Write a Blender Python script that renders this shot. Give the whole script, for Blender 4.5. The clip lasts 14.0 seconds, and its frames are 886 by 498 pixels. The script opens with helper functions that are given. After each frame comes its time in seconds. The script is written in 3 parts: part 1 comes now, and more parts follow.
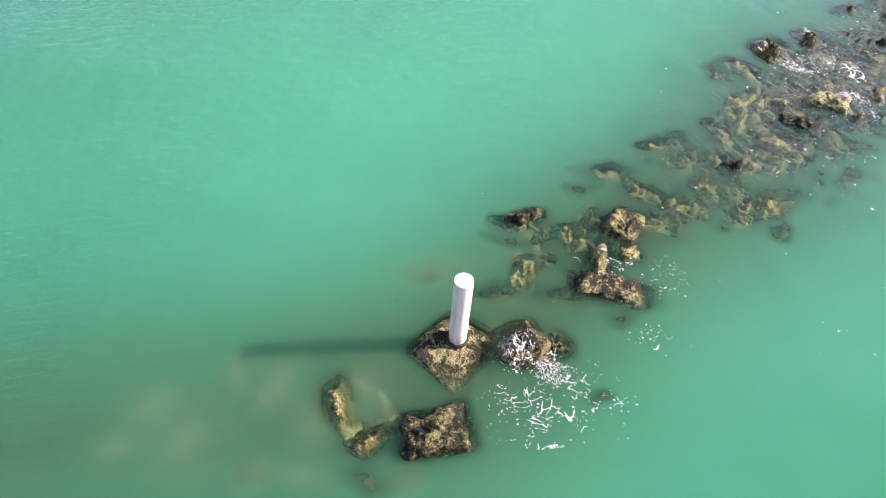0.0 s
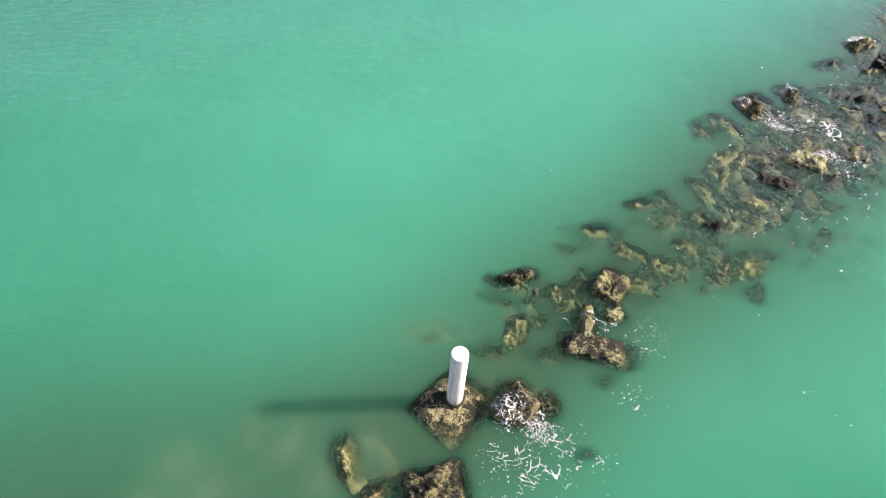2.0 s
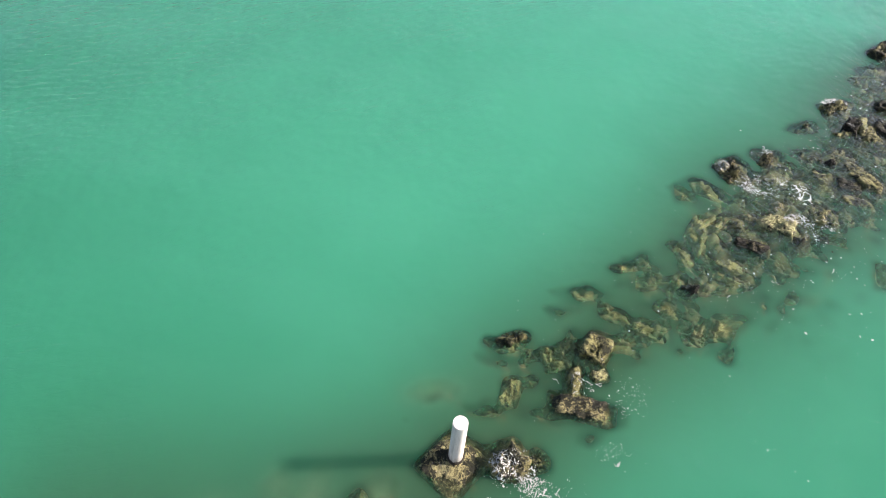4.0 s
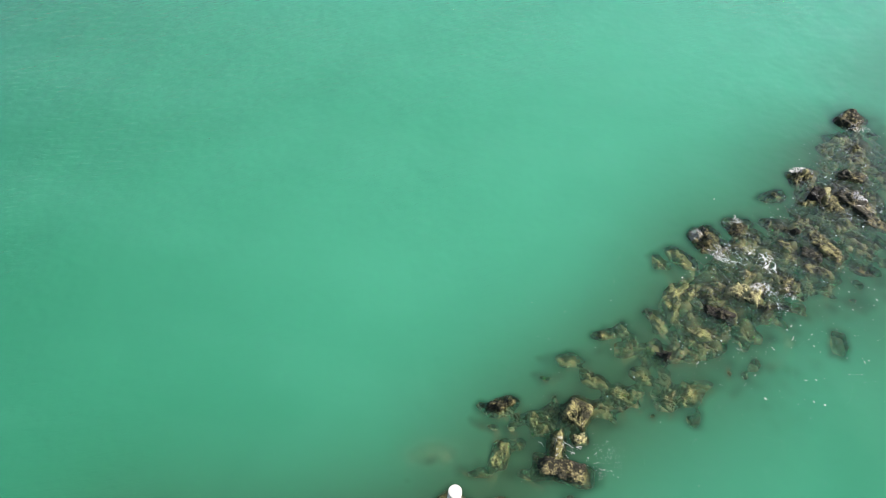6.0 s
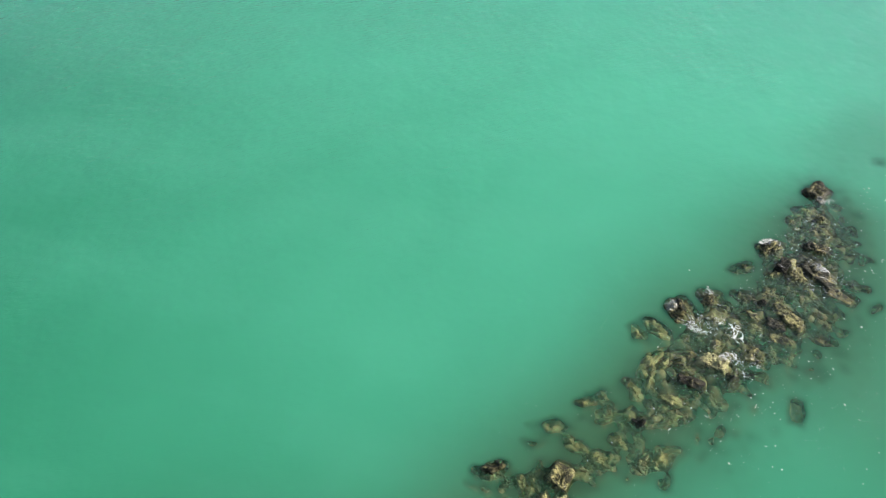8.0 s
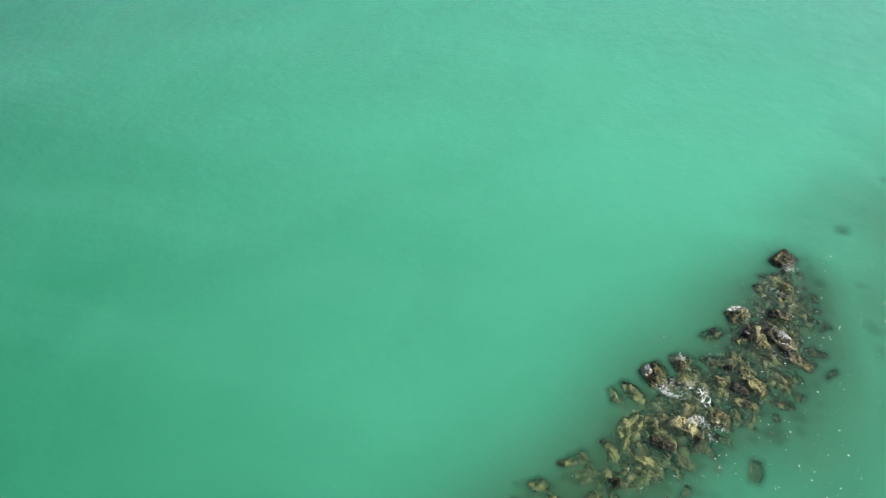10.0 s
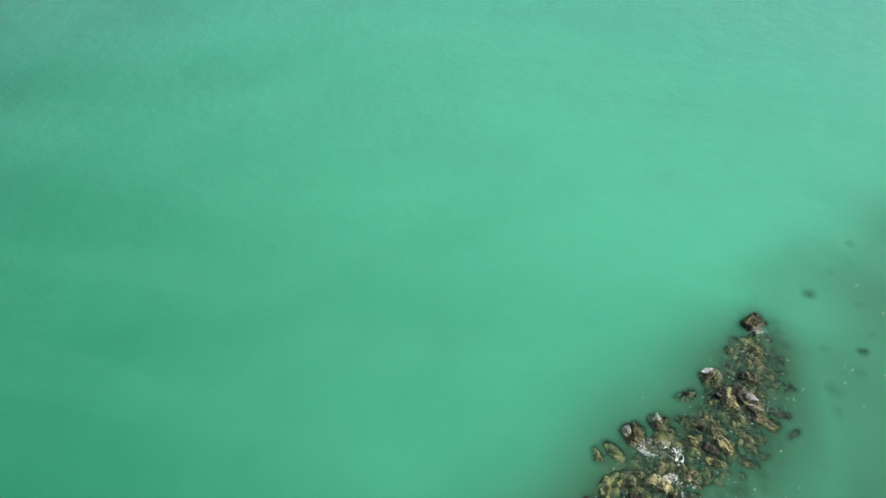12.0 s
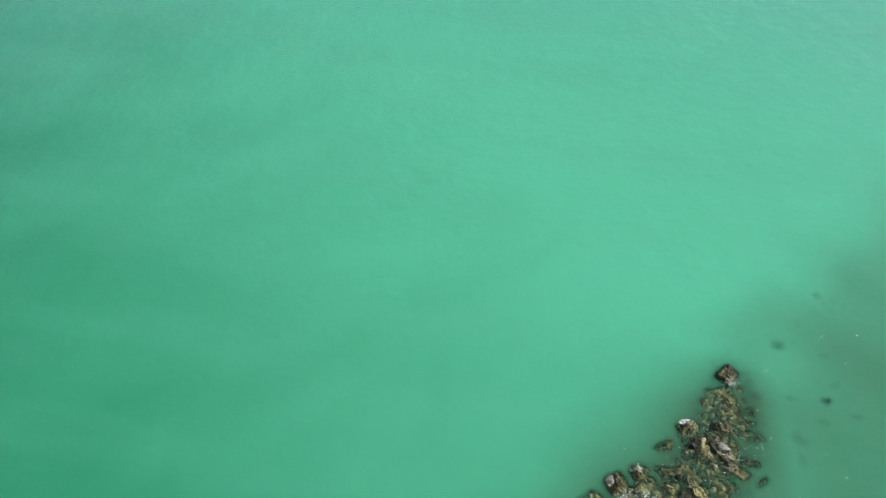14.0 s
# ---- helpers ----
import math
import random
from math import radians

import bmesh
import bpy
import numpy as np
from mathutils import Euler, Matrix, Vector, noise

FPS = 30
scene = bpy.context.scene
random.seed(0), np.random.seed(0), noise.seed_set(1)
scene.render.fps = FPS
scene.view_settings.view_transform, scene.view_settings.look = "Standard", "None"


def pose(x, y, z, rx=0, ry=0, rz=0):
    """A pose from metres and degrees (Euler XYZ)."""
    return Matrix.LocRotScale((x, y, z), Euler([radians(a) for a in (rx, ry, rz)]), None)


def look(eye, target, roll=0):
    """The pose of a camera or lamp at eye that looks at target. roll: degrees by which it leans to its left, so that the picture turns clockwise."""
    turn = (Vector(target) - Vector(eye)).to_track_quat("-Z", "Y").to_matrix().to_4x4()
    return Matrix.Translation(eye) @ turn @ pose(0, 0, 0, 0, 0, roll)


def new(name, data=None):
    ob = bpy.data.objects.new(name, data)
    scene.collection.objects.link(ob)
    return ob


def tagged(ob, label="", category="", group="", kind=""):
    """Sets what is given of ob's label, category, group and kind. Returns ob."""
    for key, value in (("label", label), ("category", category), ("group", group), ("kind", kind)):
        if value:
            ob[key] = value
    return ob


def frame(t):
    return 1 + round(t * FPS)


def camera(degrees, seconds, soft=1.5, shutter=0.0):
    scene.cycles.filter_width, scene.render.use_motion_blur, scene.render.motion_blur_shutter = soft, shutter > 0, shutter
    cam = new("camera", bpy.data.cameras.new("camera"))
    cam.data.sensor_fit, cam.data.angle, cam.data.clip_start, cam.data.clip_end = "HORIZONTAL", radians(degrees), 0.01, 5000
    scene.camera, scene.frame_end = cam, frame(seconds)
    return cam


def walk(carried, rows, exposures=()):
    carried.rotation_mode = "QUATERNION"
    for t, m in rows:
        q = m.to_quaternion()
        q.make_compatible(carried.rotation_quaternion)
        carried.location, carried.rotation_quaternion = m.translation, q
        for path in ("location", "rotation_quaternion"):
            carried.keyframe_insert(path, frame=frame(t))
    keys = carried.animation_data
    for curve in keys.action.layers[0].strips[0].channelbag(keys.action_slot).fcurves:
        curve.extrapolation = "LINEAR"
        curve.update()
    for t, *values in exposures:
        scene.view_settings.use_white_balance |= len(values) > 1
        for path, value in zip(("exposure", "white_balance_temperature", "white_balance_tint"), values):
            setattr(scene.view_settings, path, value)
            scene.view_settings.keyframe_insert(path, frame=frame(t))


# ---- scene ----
# ---- camera: a drone that climbs at a steady tilt ----
cam = camera(66.20, 14.0, soft=0.75)
PATH = [
    # seconds, x, y, z, pitch, yaw, roll
    (0.0, -0.000, -0.000, 20.000, -50.218, 0.000, 0.012),
    (0.5, 0.064, 0.213, 20.760, -50.505, 0.129, 0.042),
    (1.0, 0.126, 0.445, 21.579, -50.716, 0.232, 0.078),
    (1.5, 0.148, 0.670, 22.480, -50.857, 0.256, 0.066),
    (2.0, 0.117, 0.847, 23.448, -50.968, 0.295, 0.073),
    (2.5, 0.051, 0.986, 24.489, -51.029, 0.330, 0.092),
    (3.0, 0.005, 1.107, 25.576, -51.058, 0.295, 0.103),
    (5.5, 0.114, 2.025, 31.808, -51.479, 0.384, 0.045),
    (6.0, 0.177, 2.220, 33.336, -51.395, 0.415, 0.024),
    (6.5, 0.240, 2.418, 34.887, -51.281, 0.458, -0.004),
    (7.0, 0.292, 2.607, 36.456, -51.178, 0.523, -0.050),
    (7.5, 0.358, 2.800, 38.037, -51.086, 0.611, -0.077),
    (8.0, 0.421, 2.986, 39.628, -51.045, 0.749, -0.087),
    (10.5, 0.720, 4.028, 48.885, -50.717, 0.921, -0.069),
    (11.0, 0.711, 4.378, 50.895, -50.732, 0.849, 0.022),
    (11.5, 0.682, 4.744, 52.921, -50.766, 0.802, 0.103),
    (12.0, 0.637, 5.122, 54.963, -50.822, 0.718, 0.147),
    (12.5, 0.579, 5.516, 57.018, -50.874, 0.584, 0.144),
    (13.0, 0.524, 5.922, 59.083, -50.908, 0.401, 0.138),
    (13.5, 0.467, 6.339, 61.152, -50.916, 0.182, 0.105),
    (14.0, 0.400, 6.764, 63.219, -50.911, -0.040, 0.022),
]
walk(cam, [(t, pose(x, y, z, 90 + p, 0, w) @ pose(0, 0, 0, 0, 0, r)) for t, x, y, z, p, w, r in PATH],
     [(0.0, 0.90, 6650, 31), (3.0, 0.64, 6650, 22), (6.0, 0.48, 6600, 15), (10.0, 0.41, 6580, 11), (14.0, 0.32, 6580, 10)])

# ---- world, sun, exposure ----
SUN_ELEVATION, SUN_ROTATION = radians(26), radians(87.5)
world = bpy.data.worlds.new("sky")
scene.world = world
world.use_nodes = True
wn = world.node_tree.nodes
sky = wn.new("ShaderNodeTexSky")
sky.sky_type, sky.sun_disc = "NISHITA", False
sky.sun_elevation, sky.sun_rotation = SUN_ELEVATION, SUN_ROTATION
sky.air_density, sky.dust_density = 1.1, 2.6
wn["Background"].inputs["Strength"].default_value = 0.105
world.node_tree.links.new(sky.outputs[0], wn["Background"].inputs["Color"])

sun = new("sun", bpy.data.lights.new("sun", "SUN"))
sun.data.energy, sun.data.angle, sun.data.color = 5.0, radians(2.0), (1.0, 0.94, 0.85)
toward = Vector((math.sin(SUN_ROTATION) * math.cos(SUN_ELEVATION), math.cos(SUN_ROTATION) * math.cos(SUN_ELEVATION), math.sin(SUN_ELEVATION)))
sun.matrix_world = look(toward * 200, (0, 0, 0))


# ---- materials ----
class Net:
    """Short hand for a node tree."""

    def __init__(self, name):
        self.mat = bpy.data.materials.new(name)
        self.mat.use_nodes = True
        self.tree = self.mat.node_tree
        self.tree.nodes.clear()
        self.out = self.tree.nodes.new("ShaderNodeOutputMaterial")

    def node(self, kind, **sockets):
        n = self.tree.nodes.new("ShaderNode" + kind)
        for key, value in sockets.items():
            self.plug(n.inputs[key.replace("_", " ")], value)
        return n

    def plug(self, socket, value):
        if isinstance(value, bpy.types.NodeSocket):
            self.tree.links.new(value, socket)
        else:
            socket.default_value = value

    def noise(self, at, scale, detail=4.0, rough=0.55, warp=0.0):
        n = self.node("TexNoise", Vector=at, Scale=scale, Detail=detail, Roughness=rough, Distortion=warp)
        return n.outputs[0]

    def turned(self, at, degrees, sx, sy):
        """Coordinates turned about z, then stretched."""
        spun = self.node("Mapping", Vector=at, Rotation=(0, 0, radians(degrees))).outputs[0]
        return self.node("Mapping", Vector=spun, Scale=(sx, sy, 1.0)).outputs[0]

    def ramp(self, fac, *stops):
        n = self.node("ValToRGB", Fac=fac)
        e = n.color_ramp.elements
        while len(e) < len(stops):
            e.new(0.5)
        for i, (p, c) in enumerate(stops):
            e[i].position, e[i].color = p, (*c, 1.0) if len(c) == 3 else c
        return n.outputs[0]

    def mix(self, fac, a, b, how="MIX"):
        n = self.tree.nodes.new("ShaderNodeMix")
        n.data_type, n.blend_type = "RGBA", how
        self.plug(n.inputs[0], fac)
        self.plug(n.inputs[6], a if isinstance(a, bpy.types.NodeSocket) else (*a, 1.0))
        self.plug(n.inputs[7], b if isinstance(b, bpy.types.NodeSocket) else (*b, 1.0))
        return n.outputs[2]

    def math(self, how, a, b=0.0, clamp=False):
        n = self.tree.nodes.new("ShaderNodeMath")
        n.operation, n.use_clamp = how, clamp
        self.plug(n.inputs[0], a)
        self.plug(n.inputs[1], b)
        return n.outputs[0]

    def bump(self, height, strength, distance, normal=None):
        n = self.node("Bump", Height=height, Strength=strength, Distance=distance)
        if normal is not None:
            self.plug(n.inputs["Normal"], normal)
        return n.outputs[0]

    def finish(self, shader):
        self.tree.links.new(shader, self.out.inputs["Surface"])
        return self.mat


def step(lo, hi):
    """Two ramp stops from black to white."""
    return (lo, (0, 0, 0)), (hi, (1, 1, 1))


def rock_material(name, stone, stone2, weed, weed_share, crust):
    """Wet reef stone: bare limestone, brown weed, pale crust of shells."""
    n = Net(name)
    at = n.node("NewGeometry").outputs["Position"]
    rnd = n.node("ObjectInfo").outputs["Random"]
    broad = n.noise(at, 1.3, 5, 0.6, 0.4)
    mid = n.noise(at, 5.0, 8, 0.72, 0.6)
    fine = n.noise(at, 15.0, 6, 0.75)
    tone = n.mix(n.ramp(mid, *step(0.35, 0.65)), stone, stone2)
    tone = n.mix(n.ramp(fine, *step(0.45, 0.8)), tone, tuple(min(1, c * 1.55) for c in stone))
    cover = n.math("ADD", n.math("MULTIPLY", broad, 0.42), n.math("ADD", n.math("MULTIPLY", mid, 0.42), n.math("MULTIPLY", fine, 0.20)))
    cover = n.math("ADD", cover, n.math("MULTIPLY", n.math("SUBTRACT", rnd, 0.5), 0.06))
    weeds = n.ramp(cover, (weed_share - 0.035, (1, 1, 1)), (weed_share + 0.035, (0, 0, 0)))
    weed_tone = n.mix(n.ramp(fine, *step(0.35, 0.75)), weed, tuple(c * 2.6 for c in weed))
    tone = n.mix(weeds, tone, weed_tone)
    cell = n.node("TexVoronoi", Vector=at, Scale=8.0).outputs["Distance"]
    spots = n.math("MULTIPLY", n.ramp(cell, (0.12, (1, 1, 1)), (0.3, (0, 0, 0))), n.ramp(n.noise(at, 2.6, 3), *step(0.55 - crust, 0.68 - crust)))
    tone = n.mix(n.math("MULTIPLY", spots, 0.8), tone, (0.52, 0.46, 0.36))
    grit = n.noise(at, 9.0, 6, 0.72, 0.4)
    tone = n.mix(n.ramp(grit, (0.36, (1, 1, 1)), (0.47, (0, 0, 0))), tone, tuple(c * 1.2 for c in weed))
    tone = n.mix(n.math("MULTIPLY", n.ramp(grit, *step(0.58, 0.70)), n.math("SUBTRACT", 0.60, n.math("MULTIPLY", weeds, 0.48))), tone, tuple(min(1, c * 1.3) for c in stone))
    # below the waterline the murk's blur is put into a smoother stone colour
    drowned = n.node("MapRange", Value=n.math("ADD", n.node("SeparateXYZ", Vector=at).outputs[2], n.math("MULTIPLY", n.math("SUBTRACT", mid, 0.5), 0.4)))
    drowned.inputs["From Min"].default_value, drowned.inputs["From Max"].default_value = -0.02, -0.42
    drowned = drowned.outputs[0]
    murk_tone = n.mix(n.ramp(broad, *step(0.36, 0.62)), tuple(c * 0.62 for c in stone2), tuple(c * 0.92 for c in stone))
    murk_tone = n.mix(n.math("MULTIPLY", n.ramp(mid, *step(0.50, 0.68)), 0.5), murk_tone, tuple(c * 0.45 for c in stone2))
    tone = n.mix(n.math("MULTIPLY", drowned, 0.85), tone, murk_tone)
    h = n.math("ADD", n.math("MULTIPLY", mid, 0.5), n.math("ADD", n.math("MULTIPLY", fine, 0.4), n.math("MULTIPLY", grit, 0.25)))
    b = n.node("BsdfPrincipled", Base_Color=tone, Roughness=n.math("ADD", n.math("MULTIPLY", fine, 0.4), 0.35),
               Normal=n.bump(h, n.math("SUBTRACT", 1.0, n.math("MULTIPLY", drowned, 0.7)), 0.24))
    b.inputs["Specular IOR Level"].default_value = 0.3
    return n.finish(b.outputs[0])


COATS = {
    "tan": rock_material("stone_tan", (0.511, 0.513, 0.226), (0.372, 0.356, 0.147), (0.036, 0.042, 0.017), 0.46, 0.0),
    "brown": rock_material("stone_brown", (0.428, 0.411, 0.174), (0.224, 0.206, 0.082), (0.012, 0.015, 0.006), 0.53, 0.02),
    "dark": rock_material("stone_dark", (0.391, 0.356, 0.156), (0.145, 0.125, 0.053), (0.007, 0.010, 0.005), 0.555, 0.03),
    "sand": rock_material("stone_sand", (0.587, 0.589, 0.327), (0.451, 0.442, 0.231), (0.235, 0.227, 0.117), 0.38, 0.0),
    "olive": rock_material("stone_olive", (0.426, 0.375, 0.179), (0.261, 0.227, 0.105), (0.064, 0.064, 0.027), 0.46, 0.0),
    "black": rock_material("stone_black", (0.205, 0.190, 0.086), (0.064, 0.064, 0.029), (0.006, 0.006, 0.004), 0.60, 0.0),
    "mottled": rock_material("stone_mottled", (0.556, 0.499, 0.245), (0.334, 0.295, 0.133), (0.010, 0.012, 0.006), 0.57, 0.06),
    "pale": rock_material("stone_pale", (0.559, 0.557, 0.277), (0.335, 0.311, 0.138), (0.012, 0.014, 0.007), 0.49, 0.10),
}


def bed_material():
    n = Net("sea_bed")
    at = n.node("NewGeometry").outputs["Position"]
    broad, fine = n.noise(at, 0.9, 5), n.noise(at, 4.0, 6, 0.7)
    sand = n.node("Attribute")
    sand.attribute_name = "sand"
    share = n.math("ADD", sand.outputs["Fac"], n.math("MULTIPLY", n.math("SUBTRACT", broad, 0.5), 0.9), clamp=True)
    tone = n.mix(n.ramp(share, *step(0.05, 0.75)), (0.080, 0.078, 0.040), (0.44, 0.41, 0.22))
    tone = n.mix(n.math("MULTIPLY", n.ramp(fine, *step(0.45, 0.75)), 0.6), tone, (0.14, 0.12, 0.06))
    # loose silt drifts over it and spreads the light
    b = n.node("SubsurfaceScattering", Color=tone, Scale=1.1, Radius=(1.0, 1.0, 1.0), Normal=n.bump(fine, 0.4, 0.1))
    b.falloff = "BURLEY"
    return n.finish(b.outputs[0])


def silt_material():
    """Sunken stone under loose silt that spreads the light."""
    n = Net("silted_stone")
    at = n.node("NewGeometry").outputs["Position"]
    broad, fine = n.noise(at, 1.6, 5, 0.6, 0.3), n.noise(at, 5.0, 6, 0.7)
    tone = n.mix(n.ramp(broad, *step(0.35, 0.65)), (0.40, 0.37, 0.20), (0.66, 0.60, 0.36))
    tone = n.mix(n.math("MULTIPLY", n.ramp(fine, *step(0.52, 0.72)), 0.45), tone, (0.20, 0.18, 0.09))
    b = n.node("SubsurfaceScattering", Color=tone, Scale=0.25, Radius=(1.0, 1.0, 1.0), Normal=n.bump(fine, 0.5, 0.12))
    b.falloff = "BURLEY"
    return n.finish(b.outputs[0])


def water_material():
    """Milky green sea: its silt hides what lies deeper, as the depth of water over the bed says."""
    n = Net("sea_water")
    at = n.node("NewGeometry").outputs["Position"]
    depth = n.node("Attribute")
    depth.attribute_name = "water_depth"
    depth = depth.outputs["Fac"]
    # underwater haze is put into the sheet's opacity, by the stored depth
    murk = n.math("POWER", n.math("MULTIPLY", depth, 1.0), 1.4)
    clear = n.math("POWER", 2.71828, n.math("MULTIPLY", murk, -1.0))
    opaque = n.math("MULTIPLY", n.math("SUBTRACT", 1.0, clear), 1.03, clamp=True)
    drift = n.turned(at, -20, 0.03, 0.05)
    clouds = n.noise(drift, 1.0, 4, 0.5, 0.15)
    dark_silt = n.node("Attribute")
    dark_silt.attribute_name = "dark_silt"
    choppy = n.node("Attribute")
    choppy.attribute_name = "choppy"
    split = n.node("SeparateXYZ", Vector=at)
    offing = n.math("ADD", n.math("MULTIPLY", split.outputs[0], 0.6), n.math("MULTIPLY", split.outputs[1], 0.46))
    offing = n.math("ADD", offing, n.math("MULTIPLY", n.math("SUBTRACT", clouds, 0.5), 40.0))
    # paler out to sea: the sky's sheen is put into the silt colour
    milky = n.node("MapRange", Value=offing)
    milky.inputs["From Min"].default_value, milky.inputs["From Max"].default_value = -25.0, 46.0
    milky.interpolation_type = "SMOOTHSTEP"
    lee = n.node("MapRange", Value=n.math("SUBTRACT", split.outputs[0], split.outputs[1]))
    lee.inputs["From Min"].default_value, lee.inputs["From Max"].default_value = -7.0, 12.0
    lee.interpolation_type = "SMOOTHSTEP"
    sky_pale = n.math("SUBTRACT", milky.outputs[0], n.math("MULTIPLY", lee.outputs[0], 0.35), clamp=True)
    silt = n.mix(sky_pale, (0.023, 0.222, 0.117), (0.082, 0.440, 0.285))
    lanes = n.noise(n.turned(at, 12, 0.018, 0.10), 1.0, 4, 0.5)
    silt = n.mix(n.math("MULTIPLY", n.ramp(lanes, *step(0.48, 0.72)), 0.35), silt, (0.080, 0.380, 0.250))
    # dimness round the reef is put into the silt colour, with the shoal's olive
    silt = n.mix(n.math("MULTIPLY", dark_silt.outputs["Fac"], 0.9), silt, (0.041, 0.096, 0.048))
    # tan lift over the sunken stones, put into the colour to offset their dimness
    sunk_lift = n.node("Attribute")
    sunk_lift.attribute_name = "sunk_lift"
    silt = n.mix(n.math("MULTIPLY", sunk_lift.outputs["Fac"], n.math("ADD", n.math("MULTIPLY", n.noise(at, 0.8, 4, 0.6), 0.9), 0.25), clamp=True), silt, (0.138, 0.252, 0.138))
    # ripples: two trains of short crests over a long low swell, in gusts out at sea and crossing the reef
    swell = n.noise(at, 0.22, 3, 0.5)
    windward = n.math("MINIMUM", n.math("ADD", n.math("MULTIPLY", split.outputs[0], -0.007), n.math("MULTIPLY", n.math("SUBTRACT", split.outputs[1], 22.0), 0.005)), 0.14)
    gusts = n.ramp(n.math("ADD", n.noise(at, 0.055, 3), windward), *step(0.46, 0.64))
    wind = n.noise(n.turned(at, -14, 1.05, 3.3), 1.0, 3, 0.55, 0.5)
    reef = n.noise(n.turned(at, 55, 0.78, 2.9), 1.0, 3, 0.6, 0.75)
    ripple = n.bump(wind, n.math("ADD", n.math("MULTIPLY", gusts, 0.06), 0.02), 0.12, n.bump(swell, 0.30, 0.5))
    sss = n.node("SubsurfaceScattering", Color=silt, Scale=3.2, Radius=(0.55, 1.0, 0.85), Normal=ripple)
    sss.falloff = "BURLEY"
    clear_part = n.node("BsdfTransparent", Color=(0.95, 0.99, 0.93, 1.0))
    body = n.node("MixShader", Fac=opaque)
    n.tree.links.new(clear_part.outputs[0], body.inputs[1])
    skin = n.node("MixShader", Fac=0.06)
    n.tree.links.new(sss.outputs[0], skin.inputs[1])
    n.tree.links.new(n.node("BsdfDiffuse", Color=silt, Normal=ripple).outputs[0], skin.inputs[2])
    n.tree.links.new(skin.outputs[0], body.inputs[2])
    crisp = n.bump(wind, n.math("ADD", n.math("MULTIPLY", gusts, 0.62), 0.05), 0.12, n.bump(swell, 0.35, 0.5))
    crisp = n.bump(reef, n.math("MULTIPLY", choppy.outputs["Fac"], 1.0), 0.135, crisp)
    gloss = n.node("BsdfGlossy", Roughness=0.10, Normal=crisp)
    edge = n.node("LayerWeight", Blend=0.5, Normal=crisp).outputs["Facing"]
    sheen = n.math("ADD", n.math("MULTIPLY", n.math("POWER", edge, 3.2), 1.5), 0.02, clamp=True)
    top = n.node("MixShader", Fac=sheen)
    n.tree.links.new(body.outputs[0], top.inputs[1])
    n.tree.links.new(gloss.outputs[0], top.inputs[2])
    return n.finish(top.outputs[0])


def paint_material():
    n = Net("white_paint")
    at = n.node("TexCoord").outputs["Object"]
    fine = n.noise(at, 9.0, 6, 0.65)
    streaks = n.noise(n.node("Mapping", Vector=at, Scale=(7.0, 7.0, 0.7)).outputs[0], 1.0, 5, 0.6)
    tone = n.mix(n.ramp(streaks, *step(0.5, 0.85)), (0.76, 0.75, 0.72), (0.42, 0.40, 0.36))
    tone = n.mix(n.ramp(fine, *step(0.62, 0.78)), tone, (0.36, 0.34, 0.29))
    up = n.node("SeparateXYZ", Vector=at).outputs[2]
    splash = n.math("ADD", n.math("MULTIPLY", up, -0.9), n.math("MULTIPLY", streaks, 1.5))
    tone = n.mix(n.math("MULTIPLY", n.ramp(splash, *step(0.15, 0.8)), 0.8), tone, (0.17, 0.155, 0.12))
    b = n.node("BsdfPrincipled", Base_Color=tone, Roughness=0.55, Normal=n.bump(fine, 0.25, 0.02))
    return n.finish(b.outputs[0])


def plain(name, colour, rough):
    n = Net(name)
    at = n.node("TexCoord").outputs["Object"]
    tone = n.mix(n.noise(at, 12.0, 5), tuple(c * 0.8 for c in colour), tuple(min(1, c * 1.1) for c in colour))
    b = n.node("BsdfPrincipled", Base_Color=tone, Roughness=rough, Normal=n.bump(n.noise(at, 25.0, 5), 0.5, 0.02))
    return n.finish(b.outputs[0])


COATS["silt"] = silt_material()
BED, WATER, PAINT = bed_material(), water_material(), paint_material()
FOAM = plain("foam", (0.66, 0.68, 0.66), 0.6)
GROWTH = plain("weed_growth", (0.03, 0.024, 0.014), 0.6)


# ---- building helpers ----
def mesh_of(name, verts, faces, material, smooth=True):
    me = bpy.data.meshes.new(name)
    me.from_pydata([tuple(v) for v in verts], [], faces)
    me.materials.append(material)
    me.polygons.foreach_set("use_smooth", [smooth] * len(me.polygons))
    me.update()
    return me


def part(name, bm, material, parent, label="", smooth=True):
    me = bpy.data.meshes.new(name)
    for fc in bm.faces:
        fc.smooth = smooth
    bm.to_mesh(me)
    bm.free()
    me.materials.append(material)
    ob = new(name, me)
    ob.parent = parent
    return tagged(ob, label)


def ball(level):
    bm = bmesh.new()
    bmesh.ops.create_icosphere(bm, subdivisions=level, radius=1.0)
    v = np.array([w.co[:] for w in bm.verts])
    fs = [[w.index for w in fc.verts] for fc in bm.faces]
    bm.free()
    return v, fs


BALLS = {level: ball(level) for level in (3, 4, 5)}

# the reef's crest, along which the bed rises
CREST = np.array([(-14, 8.5), (-6, 9.5), (0, 11), (4, 15), (8, 18.5), (13, 22.5), (17, 26.5), (23, 30), (27, 34.5), (30, 39.5), (38, 47), (52, 56)], float)


